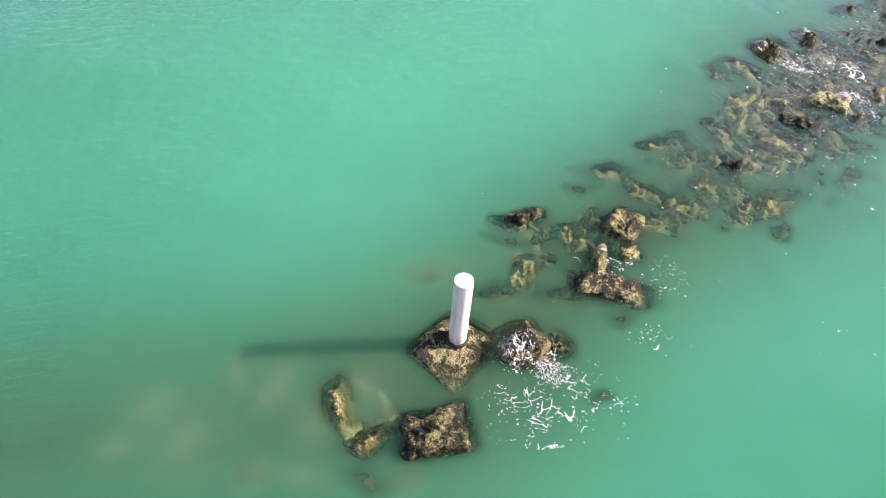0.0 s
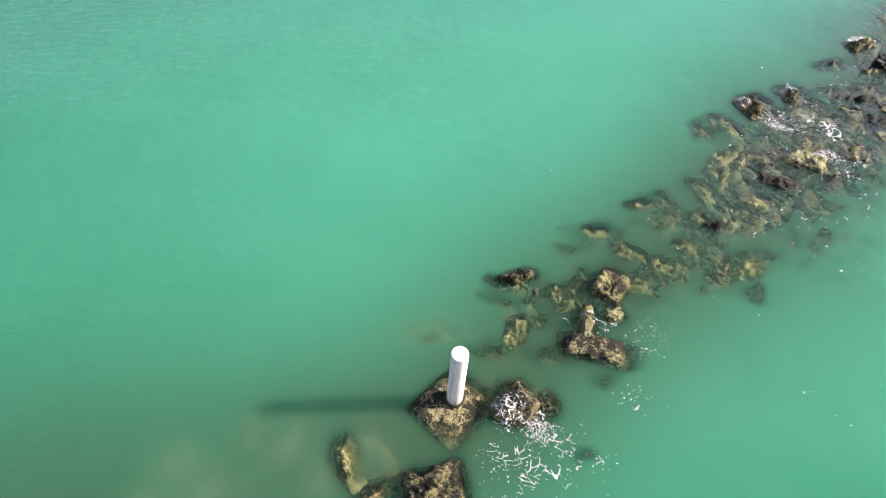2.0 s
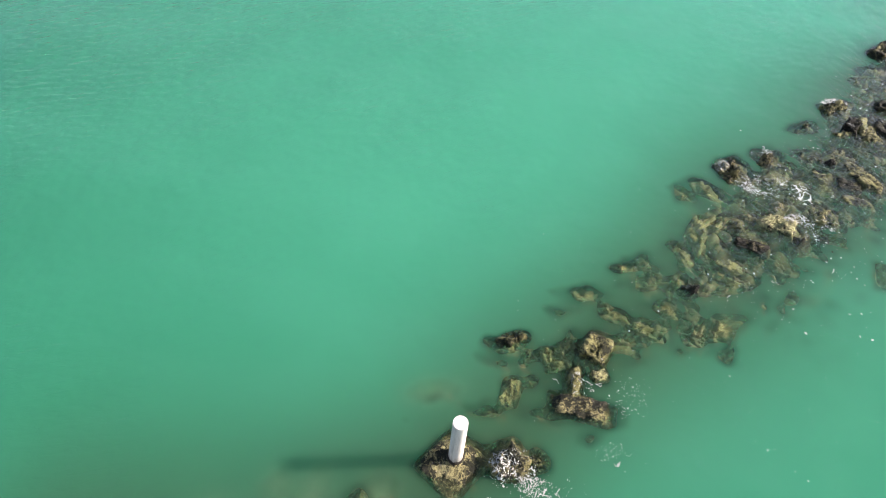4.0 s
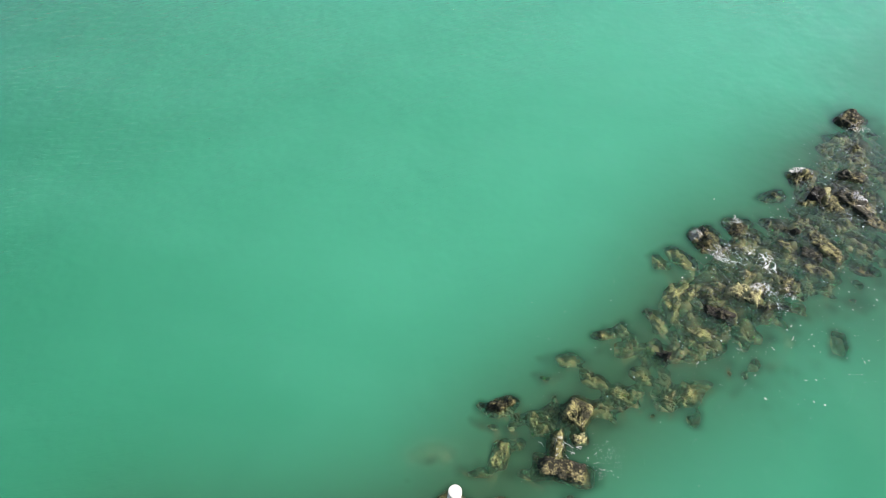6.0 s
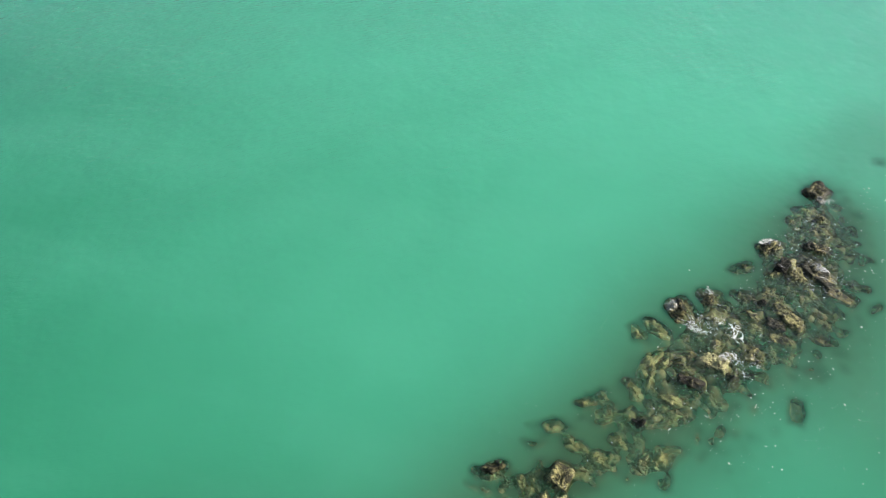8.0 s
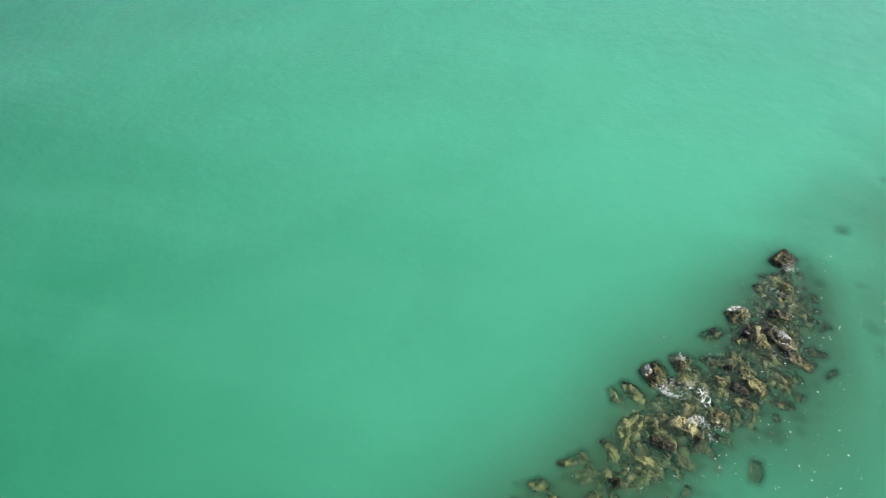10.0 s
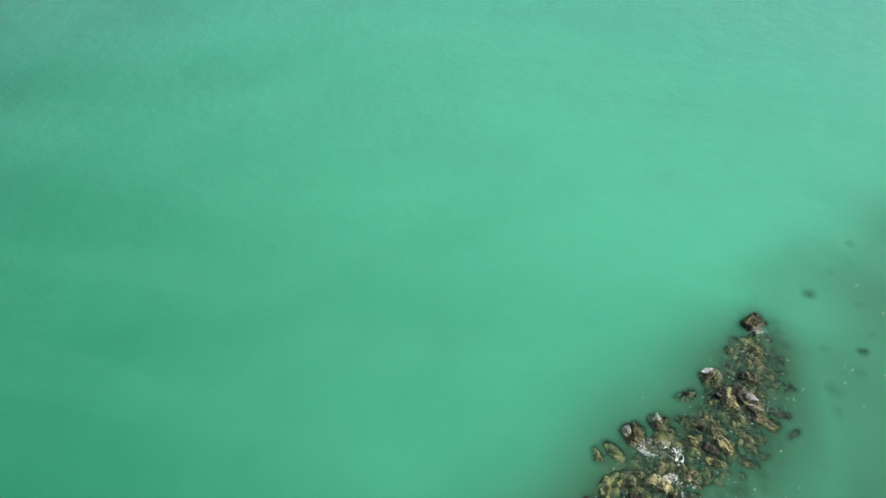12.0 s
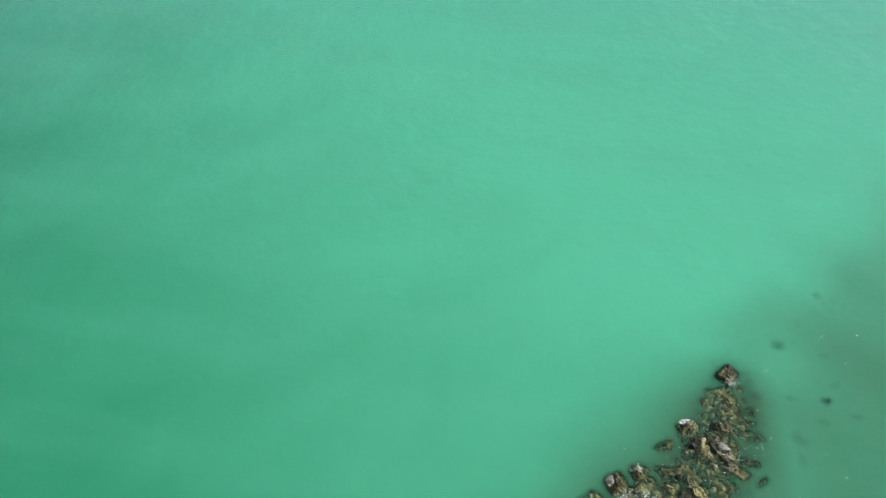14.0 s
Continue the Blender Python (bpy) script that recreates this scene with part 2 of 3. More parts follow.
def off_crests(xs, ys, near=1.0, far=0.48, turn=9.0):
    """Distances from the crest's line; the lee side falls away more steeply or gently, by its share near and far."""
    best, lee = np.full(np.shape(xs), 1e9), np.zeros(np.shape(xs), bool)
    for a, b in zip(CREST[:-1], CREST[1:]):
        d = b - a
        u = np.clip(((xs - a[0]) * d[0] + (ys - a[1]) * d[1]) / (d @ d), 0, 1)
        gap = np.hypot(a[0] + u * d[0] - xs, a[1] + u * d[1] - ys)
        side = d[0] * (ys - a[1]) - d[1] * (xs - a[0]) < 0
        lee, best = np.where(gap < best, side, lee), np.minimum(gap, best)
    return best * np.where(lee, near + (far - near) * np.clip((xs - turn) / 8.0, 0, 1), 1.0)


SWELLS = []


def swell(x, y, long, wide, yaw, top):
    """A smooth hump of sand and sunken stone on the bed."""
    SWELLS.append((x, y, 1.35 * long, 1.35 * wide, math.cos(radians(yaw)), math.sin(radians(yaw)), top))


def humps(xs, ys):
    """How far up the highest hump stands at each place, and the humps' tops there."""
    most, total, tops = np.zeros(np.shape(xs)), np.full(np.shape(xs), 1e-9), np.zeros(np.shape(xs))
    for x, y, long, wide, c, s, top in SWELLS:
        u, v = ((xs - x) * c + (ys - y) * s) / long, ((ys - y) * c - (xs - x) * s) / wide
        w = np.exp(-(u * u + v * v))
        most, total, tops = 1 - (1 - most) * (1 - w), total + w ** 3, tops + w ** 3 * top
    return most, tops / total


swell(-0.24, 8.98, 1.28, 0.90, 3, -0.80)
swell(-3.49, 10.06, 1.08, 0.50, 106, -0.80)
swell(-2.34, 8.72, 0.68, 0.54, 20, -0.80)
swell(2.81, 12.17, 0.98, 0.85, 38, -0.80)
swell(3.98, 12.11, 0.76, 0.58, 74, -0.80)
swell(3.37, 17.86, 0.94, 0.59, 3, -0.80)
swell(2.98, 15.22, 0.70, 0.44, 83, -0.80)
swell(6.17, 14.47, 1.54, 0.69, 165, -0.80)
swell(5.87, 15.97, 1.11, 0.34, 77, -0.80)
swell(7.14, 17.42, 0.92, 0.74, 59, -0.80)
swell(6.56, 17.76, 0.62, 0.51, 25, -0.80)
swell(7.09, 16.13, 0.51, 0.36, 11, -0.80)
swell(5.70, 17.56, 0.81, 0.66, 65, -0.80)
swell(4.97, 16.78, 0.70, 0.47, 77, -0.80)
swell(4.81, 17.51, 0.58, 0.40, 167, -0.80)
swell(4.01, 17.28, 0.36, 0.25, 5, -0.80)
swell(8.14, 19.25, 0.89, 0.55, 152, -0.80)
swell(11.73, 21.53, 0.47, 0.32, 10, -0.80)
swell(10.82, 19.75, 0.70, 0.42, 6, -0.80)
swell(9.14, 22.37, 0.98, 0.46, 179, -0.80)
swell(11.96, 23.92, 0.72, 0.43, 7, -0.80)

SUNKEN = []


def sunken(x, y, long, wide, yaw, top):
    """A stone under deeper water, on a heap of its own."""
    SUNKEN.append((x, y, long, wide, yaw, top))
    swell(x, y, 1.15 * long, 1.15 * wide, yaw, top - 0.40)


# stones sunk deeper, seen dimly through the silt
sunken(-2.45, 10.83, 0.91, 0.58, 106, -0.92)
sunken(-5.71, 7.87, 0.41, 0.36, 74, -0.83)
sunken(-6.83, 11.15, 0.65, 0.48, 77, -1.14)
sunken(-5.36, 10.96, 0.89, 0.51, 74, -1.18)
sunken(-7.86, 8.94, 0.79, 0.71, 15, -1.14)
sunken(-9.29, 10.08, 0.61, 0.52, 19, -1.28)
sunken(-10.11, 8.72, 0.45, 0.35, 4, -1.28)
sunken(-1.11, 7.65, 0.39, 0.37, 157, -0.98)
sunken(-4.13, 9.54, 0.55, 0.53, 69, -1.18)
sunken(-4.20, 7.86, 0.50, 0.29, 171, -1.18)
sunken(-0.52, 15.58, 0.94, 0.49, 6, -1.03)


def bed_heights(xs, ys):
    """Heights of the bed and how sandy it is: a bank along the crest, packed with sunken stones."""
    xs, ys = np.asarray(xs, float), np.asarray(ys, float)
    d = off_crests(xs, ys)
    thick = np.clip((xs - 4.0) / 8.0, 0, 1) * np.clip((34.0 - xs) / 5.0, 0, 1)
    fade = 1.0 - 0.45 * np.clip((xs - 31.0) / 4.0, 0, 1)
    rise = fade * np.exp(-((d / (2.7 + 1.3 * thick)) ** 2))
    sandy = np.clip((3.0 - xs) / 5.0, 0, 1)
    rise = np.maximum(rise, sandy * np.exp(-((d / 4.5) ** 2)) * 0.62)
    lump, stone = np.zeros(np.shape(xs)), np.zeros(np.shape(xs))
    for i in np.nonzero(d < 16)[0]:
        x, y = xs[i], ys[i]
        lump[i] = noise.noise((x * 0.35, y * 0.35, 3.0)) * 0.35 + noise.noise((x * 1.1, y * 1.1, 7.0)) * 0.30
        if d[i] < 7 and x > 1:
            wob = 0.25 * noise.noise((x * 1.7, y * 1.7, 2.0))
            near = noise.voronoi((x * 0.85 + wob, y * 0.85 + wob, 0.5))[0]
            stone[i] = min(1.0, (near[1] - near[0]) * 1.6) * max(0.0, 0.75 + 1.1 * noise.noise((x * 0.55, y * 0.55, 11.0)))
    rocky = np.clip((xs - 1.0) / 4.0, 0, 1) * np.clip(rise * 1.6, 0, 1)
    near_end = np.clip((15.0 - xs) / 7.0, 0, 1)
    low = -3.3 + (2.15 - 0.40 * near_end + 0.62 * thick) * rise + lump * (0.35 + 0.65 * rise) + rocky * (1.0 - 0.6 * near_end) * (0.75 * stone - 0.25)
    w, top = humps(xs + 0.7 * lump, ys - 0.5 * lump)
    high = np.minimum(-0.12, np.maximum(low, low + (top + 0.12 * lump - low) * w))
    return high, np.clip(np.maximum(np.maximum(w ** 0.5, rocky * stone * 0.95), 0.40 * (1.0 - rocky)), 0, 1)


def bed_height(x, y):
    return float(bed_heights([x], [y])[0][0])


def rock_shape(rng, long, wide, half, form, level, relief=1.0):
    """A block or boulder: a ball cut by planes, then roughened."""
    dirs, fs = BALLS[level]
    planes = []
    if form == "box":
        for axis in range(3):
            for sign in (-1, 1):
                nrm = np.zeros(3)
                nrm[axis] = sign
                planes.append((nrm + rng.normal(0, 0.09, 3), rng.uniform(0.80, 0.92)))
        count, near = 5, (0.98, 1.15)
    else:
        count, near = 14, (0.64, 1.0)
    for _ in range(count):
        planes.append((rng.normal(0, 1, 3), rng.uniform(*near)))
    r = np.full(len(dirs), 1.32 if form == "box" else 1.05)
    for nrm, d in planes if form != "dome" else ():
        c = dirs @ (nrm / np.linalg.norm(nrm))
        r = np.where(c > 0.05, np.minimum(r, d / np.maximum(c, 0.05)), r)
    pts = dirs * r[:, None]
    flare = (1.05, 0.25) if form == "dome" else (1.0, 0.24) if form == "box" else (1.0, 0.30)
    pts[:, :2] *= (flare[0] - flare[1] * np.clip(pts[:, 2], -1.2, 1.0))[:, None]
    pts *= np.array((long, wide, half))
    seed = Vector(rng.uniform(-50, 50, 3))
    size = min(long, wide, 0.9)
    for i, p in enumerate(pts):
        q = Vector(p) + seed
        if form == "dome":
            pts[i] = p + dirs[i] * (0.42 * size * noise.noise(q * (1.0 / size)) + 0.26 * size * noise.noise(q * (2.2 / size)) + 0.05 * noise.noise(q * 5.0))
            continue
        k = 0.46 * size * noise.noise(q * (1.05 / size))
        k += 0.36 * size * noise.turbulence(q * (1.9 / size), 3, True) - 0.24 * size
        k += (0.21 * noise.turbulence(q * 3.8, 4, True) - 0.15) * (1.0 if level > 3 else 0.45)
        k -= 0.12 * size * max(0.0, 1.0 - abs(noise.noise(q * (1.6 / size) + Vector((7, 3, 1)))) * 7.0)
        if level > 3:
            k += 0.09 * abs(noise.noise(q * 9.0)) - 0.03
        pts[i] = p + dirs[i] * k * relief
    return pts, fs


ROCKS = []
WORDS = {"silt": "silt-covered tan", "mottled": "black and tan mottled", "sand": "pale sandy", "olive": "olive brown weedy", "tan": "tan limestone", "brown": "brown weed-patched", "dark": "dark weed-covered", "black": "black wet", "pale": "pale sunlit"}


def boulder(x, y, long, wide, yaw, top, form, coat, tilt=(0, 0), level=None, label="", name="boulder", relief=None):
    rng = np.random.default_rng(len(ROCKS) + 100)
    if top < -0.18 and form == "round" and coat == "tan" and x > 15:
        coat = "olive"
    top += 0.10 if -0.15 < top < 0.02 else 0.0
    base = min(bed_height(x, y), -0.6 if x > 12 or form == "dome" else -1.3) - 0.15
    half = max((top - base) / 2, 0.25)
    relief = relief or (0.58 if form == "box" else 1.0)
    grow = 1.26 if form == "box" else 1.28
    if level is None:
        level = 5 if top > 0.2 or (y < 19.5 and top > -0.1) else 4
    pts, fs = rock_shape(rng, long * grow, wide * grow, half, form, level, relief)
    pts[:, 2] *= half / max(pts[:, 2].max(), 0.1)
    turn = np.array((Matrix.Rotation(radians(tilt[0]), 3, "X") @ Matrix.Rotation(radians(tilt[1]), 3, "Y")))
    pts = pts @ (turn @ np.array(Matrix.Rotation(radians(yaw), 3, "Z"))).T
    ob = new(name, mesh_of(name, pts, fs, COATS[coat]))
    ob.location = (x, y, top - half)
    if not label:
        shape = "squared block" if form == "box" else "rounded boulder"
        place = "standing out of the sea" if top > 0.22 else "awash at the sea surface" if top > 0.0 else "lying under green water"
        label = f"{WORDS[coat]} {shape} {place}"
    tagged(ob, label, "rock", "breakwater rocks")
    ROCKS.append((pts + np.array(ob.location), fs))
    return ob


# ---- sea bed ----
def axis_steps(lo, hi, fine, far):
    mid = list(np.arange(lo, hi + fine / 2, fine))
    low, high, d = [], [], fine
    while mid[0] - sum(low) - d > -far and len(low) < 60:
        d *= 1.45
        low.append(d)
    d = fine
    while mid[-1] + sum(high) + d < far and len(high) < 60:
        d *= 1.45
        high.append(d)
    a = [mid[0] - s for s in np.cumsum(low)][::-1]
    return np.array(a + mid + [mid[-1] + s for s in np.cumsum(high)])


def sheet(name, xs, ys, zs, material):
    nx, ny = len(xs), len(ys)
    gx, gy = np.meshgrid(xs, ys)
    v = np.stack([gx.ravel(), gy.ravel(), np.asarray(zs).ravel()], 1)
    i = np.arange(nx * ny).reshape(ny, nx)
    fs = np.stack([i[:-1, :-1], i[:-1, 1:], i[1:, 1:], i[1:, :-1]], -1).reshape(-1, 4)
    me = bpy.data.meshes.new(name)
    me.from_pydata(v, [], fs.tolist())
    me.materials.append(material)
    me.polygons.foreach_set("use_smooth", [True] * len(me.polygons))
    return new(name, me), v, fs


bx, by = axis_steps(-16, 50, 0.16, 3000), axis_steps(3, 56, 0.16, 3000)
gx, gy = np.meshgrid(bx, by)
bed_z, bed_sand = bed_heights(gx.ravel(), gy.ravel())
bed_ob, bed_v, bed_f = sheet("ground", bx, by, bed_z, BED)
bed_ob.data.attributes.new("sand", "FLOAT", "POINT").data.foreach_set("value", bed_sand.astype(np.float32))
tagged(bed_ob, "sandy brown sea bed under murky green water", "sea bed", kind="structure")

# ---- the marker pile and its block ----
block = boulder(0.31, 12.17, 1.30, 1.22, 46, 0.30, "box", "mottled", (6, -3), 5, "weathered concrete base block with brown weed under a white pile", "base_block", 0.26)


def pile(x, y, foot, height, radius, lean):
    """A round white post with a rounded top edge, a stained foot and a ring of weed."""
    root = new("marker_pile")
    root.matrix_world = pose(x, y, foot, 0, lean, 0)
    bm = bmesh.new()
    profile = [(radius * 0.99, 0.0), (radius, 0.05), (radius, height * 0.3), (radius, height * 0.65), (radius, height - 0.025), (radius * 0.992, height - 0.008), (radius * 0.97, height), (0.0, height + 0.006)]
    rings = []
    for r, z in profile[:-1]:
        rings.append([bm.verts.new((r * math.cos(a * math.tau / 48), r * math.sin(a * math.tau / 48), z)) for a in range(48)])
    tip = bm.verts.new((0, 0, profile[-1][1]))
    for a, b in zip(rings, rings[1:]):
        for i in range(48):
            bm.faces.new((a[i], a[(i + 1) % 48], b[(i + 1) % 48], b[i]))
    for i in range(48):
        bm.faces.new((rings[-1][i], rings[-1][(i + 1) % 48], tip))
    bm.faces.new(rings[0][::-1])
    for ring in rings[-4:]:
        for i in range(48):
            bm.edges.get((ring[i], ring[(i + 1) % 48])).smooth = False
    part("shaft", bm, PAINT, root, "white painted round concrete shaft")
    bm = bmesh.new()
    for k in range(26):
        a = k * math.tau / 26
        m = Matrix.Translation(((radius + 0.01) * math.cos(a), (radius + 0.01) * math.sin(a), 0.06 + 0.05 * noise.noise((k * 1.7, 0, 0)))) @ Matrix.Diagonal((0.07, 0.07, 0.10 + 0.04 * noise.noise((k * 0.9, 4, 0)), 1)) @ Matrix.Rotation(a, 4, "Z")
        bmesh.ops.create_icosphere(bm, subdivisions=2, radius=1.0, matrix=m)
    for v in bm.verts:
        v.co += Vector((noise.noise(v.co * 14), noise.noise(v.co * 14 + Vector((9, 0, 0))), noise.noise(v.co * 14 + Vector((0, 9, 0))))) * 0.025
    part("weed_collar", bm, GROWTH, root, "dark weed growing round the foot")
    return tagged(root, "round white marker pile standing on a weedy block", "post")


pile(0.49, 12.48, 0.18, 3.35, 0.305, 2.6)

# ---- the rocks of the old breakwater ----
boulder(-0.24, 9.23, 1.16, 0.82, 3, 0.50, "box", "dark")
boulder(-3.49, 10.25, 1.12, 0.56, 106, 0.14, "round", "tan", relief=0.55)
boulder(-2.34, 8.92, 0.78, 0.60, 20, 0.16, "round", "dark", relief=0.55)
boulder(2.81, 12.42, 0.98, 0.84, 38, 0.55, "round", "dark", relief=0.6)
boulder(3.98, 12.36, 0.69, 0.53, 74, 0.12, "round", "brown")
boulder(3.40, 18.42, 0.98, 0.66, 3, 0.48, "round", "dark", relief=0.75)
boulder(2.98, 15.55, 0.80, 0.52, 83, -0.10, "box", "tan")
boulder(6.17, 14.72, 1.40, 0.63, 165, 0.35, "box", "mottled")
boulder(5.87, 16.22, 1.02, 0.42, 80, 0.50, "round", "brown", relief=0.8)
boulder(7.14, 17.82, 0.86, 0.70, 59, 0.44, "box", "brown")
boulder(6.56, 18.01, 0.56, 0.46, 25, 0.10, "round", "dark")
boulder(7.09, 16.38, 0.46, 0.33, 11, 0.25, "box", "pale")
boulder(5.70, 17.81, 0.74, 0.60, 65, -0.03, "round", "tan")
boulder(4.97, 17.03, 0.86, 0.57, 77, -0.09, "round", "tan")
boulder(4.81, 17.76, 0.53, 0.36, 167, -0.08, "round", "brown")
boulder(4.01, 17.53, 0.33, 0.23, 5, -0.05, "round", "brown")
boulder(8.06, 19.95, 1.00, 0.52, 152, 0.02, "round", "tan")
boulder(13.10, 19.07, 1.55, 0.82, 37, 0.03, "round", "tan")
boulder(13.13, 17.47, 0.77, 0.55, 50, 0.02, "round", "tan")
boulder(12.65, 18.67, 0.56, 0.44, 26, 0.02, "round", "tan")
boulder(12.40, 21.30, 0.53, 0.43, 38, 0.29, "round", "black")
boulder(11.73, 21.78, 0.43, 0.29, 10, -0.08, "round", "tan")
boulder(10.82, 20.00, 0.86, 0.52, 6, -0.09, "round", "tan")
boulder(9.14, 22.62, 0.89, 0.42, 179, 0.10, "round", "brown")
boulder(11.96, 24.17, 0.65, 0.39, 7, 0.02, "round", "dark")
boulder(12.57, 23.52, 0.89, 0.47, 108, -0.09, "round", "tan")
boulder(13.83, 25.73, 1.39, 0.52, 38, -0.09, "round", "tan")
boulder(13.67, 24.75, 0.85, 0.54, 71, -0.09, "round", "tan")
boulder(14.79, 25.59, 0.46, 0.37, 28, -0.09, "round", "tan")
boulder(14.60, 22.99, 0.84, 0.37, 154, -0.05, "round", "tan")
boulder(14.65, 21.95, 0.64, 0.49, 19, -0.16, "round", "tan")
boulder(14.12, 22.65, 0.68, 0.55, 39, -0.19, "round", "tan")
boulder(16.36, 25.65, 0.87, 0.68, 34, 0.08, "round", "brown")
boulder(18.00, 25.58, 0.92, 0.64, 148, 0.34, "box", "pale")
boulder(16.16, 24.18, 0.85, 0.42, 156, 0.23, "box", "black")
boulder(18.84, 24.33, 0.74, 0.49, 56, 0.20, "round", "dark")
boulder(20.10, 24.65, 0.44, 0.35, 164, 0.10, "round", "dark")
boulder(20.59, 26.13, 0.95, 0.92, 117, 0.23, "round", "brown")
boulder(17.59, 22.79, 0.94, 0.53, 122, -0.20, "round", "tan")
boulder(17.00, 21.81, 0.48, 0.37, 36, -0.40, "round", "tan")
boulder(16.77, 24.18, 0.84, 0.52, 67, -0.20, "round", "brown")
boulder(16.60, 29.75, 1.18, 0.96, 51, 0.62, "round", "dark")
boulder(18.85, 30.85, 1.02, 0.80, 32, 0.50, "round", "dark")
boulder(18.98, 29.40, 1.09, 0.75, 60, 0.02, "round", "brown")
boulder(17.53, 29.04, 0.78, 0.60, 28, 0.09, "round", "dark")
boulder(14.55, 28.31, 1.42, 0.82, 133, 0.06, "round", "tan")
boulder(13.49, 27.65, 1.15, 0.68, 115, 0.04, "round", "tan")
boulder(21.59, 30.68, 0.86, 0.62, 159, 0.17, "round", "brown")
boulder(22.51, 30.47, 0.51, 0.37, 37, 0.23, "round", "black")
boulder(21.62, 29.37, 0.64, 0.35, 135, 0.05, "box", "brown")
boulder(23.94, 29.31, 1.30, 0.59, 121, 0.23, "box", "brown")
boulder(22.94, 28.62, 0.72, 0.45, 155, 0.12, "box", "dark")
boulder(21.57, 28.41, 0.54, 0.38, 168, -0.10, "round", "tan")
boulder(22.97, 27.39, 0.85, 0.43, 163, 0.09, "box", "brown")
boulder(22.25, 26.73, 0.61, 0.44, 38, -0.25, "round", "tan")
boulder(22.16, 25.85, 0.51, 0.34, 54, -0.20, "round", "tan")
boulder(23.13, 26.13, 0.75, 0.51, 21, -0.30, "round", "tan")
boulder(20.97, 24.48, 0.60, 0.44, 29, -0.30, "round", "tan")
boulder(25.75, 27.42, 0.79, 0.54, 157, 0.08, "round", "dark")
boulder(27.45, 27.92, 0.58, 0.39, 43, -0.15, "round", "brown")
boulder(26.51, 28.60, 0.64, 0.46, 131, -0.12, "round", "brown")
boulder(22.39, 22.16, 1.05, 0.60, 69, -0.28, "box", "tan")
boulder(28.19, 31.08, 1.19, 0.55, 144, 0.15, "box", "dark")
boulder(24.53, 35.32, 1.12, 0.88, 4, 0.48, "round", "brown")
boulder(27.97, 35.34, 0.88, 0.47, 166, 0.32, "box", "dark")
boulder(25.02, 33.60, 0.73, 0.52, 41, 0.38, "box", "black")
boulder(25.65, 33.72, 0.67, 0.25, 68, 0.35, "box", "pale")
boulder(27.16, 33.08, 1.25, 0.73, 134, 0.32, "box", "mottled")
boulder(25.81, 32.89, 0.70, 0.67, 176, 0.26, "box", "brown")
boulder(24.12, 32.93, 0.73, 0.48, 175, 0.15, "round", "brown")
boulder(21.97, 33.54, 1.14, 0.60, 13, 0.25, "round", "brown")
boulder(29.95, 41.17, 1.00, 0.82, 40, 0.46, "box", "dark")
boulder(29.25, 38.50, 0.87, 0.55, 17, 0.23, "round", "brown")
boulder(28.73, 39.26, 0.86, 0.47, 10, -0.05, "round", "tan")
boulder(26.96, 38.25, 0.66, 0.44, 52, 0.00, "round", "brown")
boulder(29.43, 36.66, 0.76, 0.53, 178, -0.05, "round", "brown")
boulder(31.31, 37.28, 0.54, 0.34, 14, 0.05, "round", "dark")
boulder(30.36, 29.89, 0.73, 0.52, 25, -0.08, "round", "dark")
boulder(30.35, 31.64, 0.50, 0.42, 29, 0.15, "round", "dark")
boulder(29.12, 37.58, 0.77, 0.52, 17, -0.15, "round", "dark")
boulder(30.86, 35.82, 0.78, 0.29, 4, -0.20, "round", "dark")
boulder(26.27, 31.34, 0.73, 0.57, 170, -0.10, "round", "brown")
boulder(27.37, 29.42, 0.61, 0.56, 172, -0.15, "round", "dark")

boulder(-2.36, 7.58, 0.95, 0.62, 159, -0.15, "round", "tan")
boulder(2.26, 18.13, 0.76, 0.47, 10, -0.14, "round", "olive")
boulder(9.46, 19.18, 0.84, 0.64, 178, -0.14, "round", "tan")
boulder(19.16, 25.19, 0.47, 0.42, 169, -0.45, "round", "sand")
boulder(19.65, 30.27, 0.58, 0.40, 171, -0.10, "round", "brown")
boulder(21.03, 31.21, 0.73, 0.41, 8, -0.05, "round", "dark")
boulder(19.92, 29.52, 0.65, 0.39, 8, -0.35, "round", "olive")
boulder(20.83, 28.80, 0.71, 0.54, 10, -0.30, "round", "tan")
boulder(23.37, 31.27, 0.66, 0.42, 19, -0.10, "round", "brown")
boulder(25.48, 31.65, 0.66, 0.42, 169, -0.25, "round", "olive")
boulder(25.59, 30.59, 0.58, 0.41, 22, -0.45, "round", "olive")
boulder(26.58, 30.92, 0.66, 0.42, 158, -0.25, "round", "dark")
boulder(27.16, 37.70, 0.64, 0.49, 24, -0.45, "round", "olive")
boulder(26.91, 34.51, 0.61, 0.46, 170, 0.02, "round", "dark")
boulder(28.41, 33.70, 0.60, 0.36, 162, 0.05, "round", "brown")
boulder(27.85, 32.17, 0.81, 0.35, 171, 0.05, "round", "dark")
boulder(29.53, 31.96, 0.59, 0.35, 157, 0.02, "round", "dark")
boulder(21.23, 26.03, 0.41, 0.36, 20, -0.10, "round", "tan")
boulder(36.34, 44.53, 0.70, 0.53, 167, -0.39, "round", "tan")
boulder(39.34, 38.15, 0.78, 0.60, 11, -0.34, "round", "tan")
boulder(31.37, 34.52, 0.63, 0.40, 167, -0.45, "round", "olive")

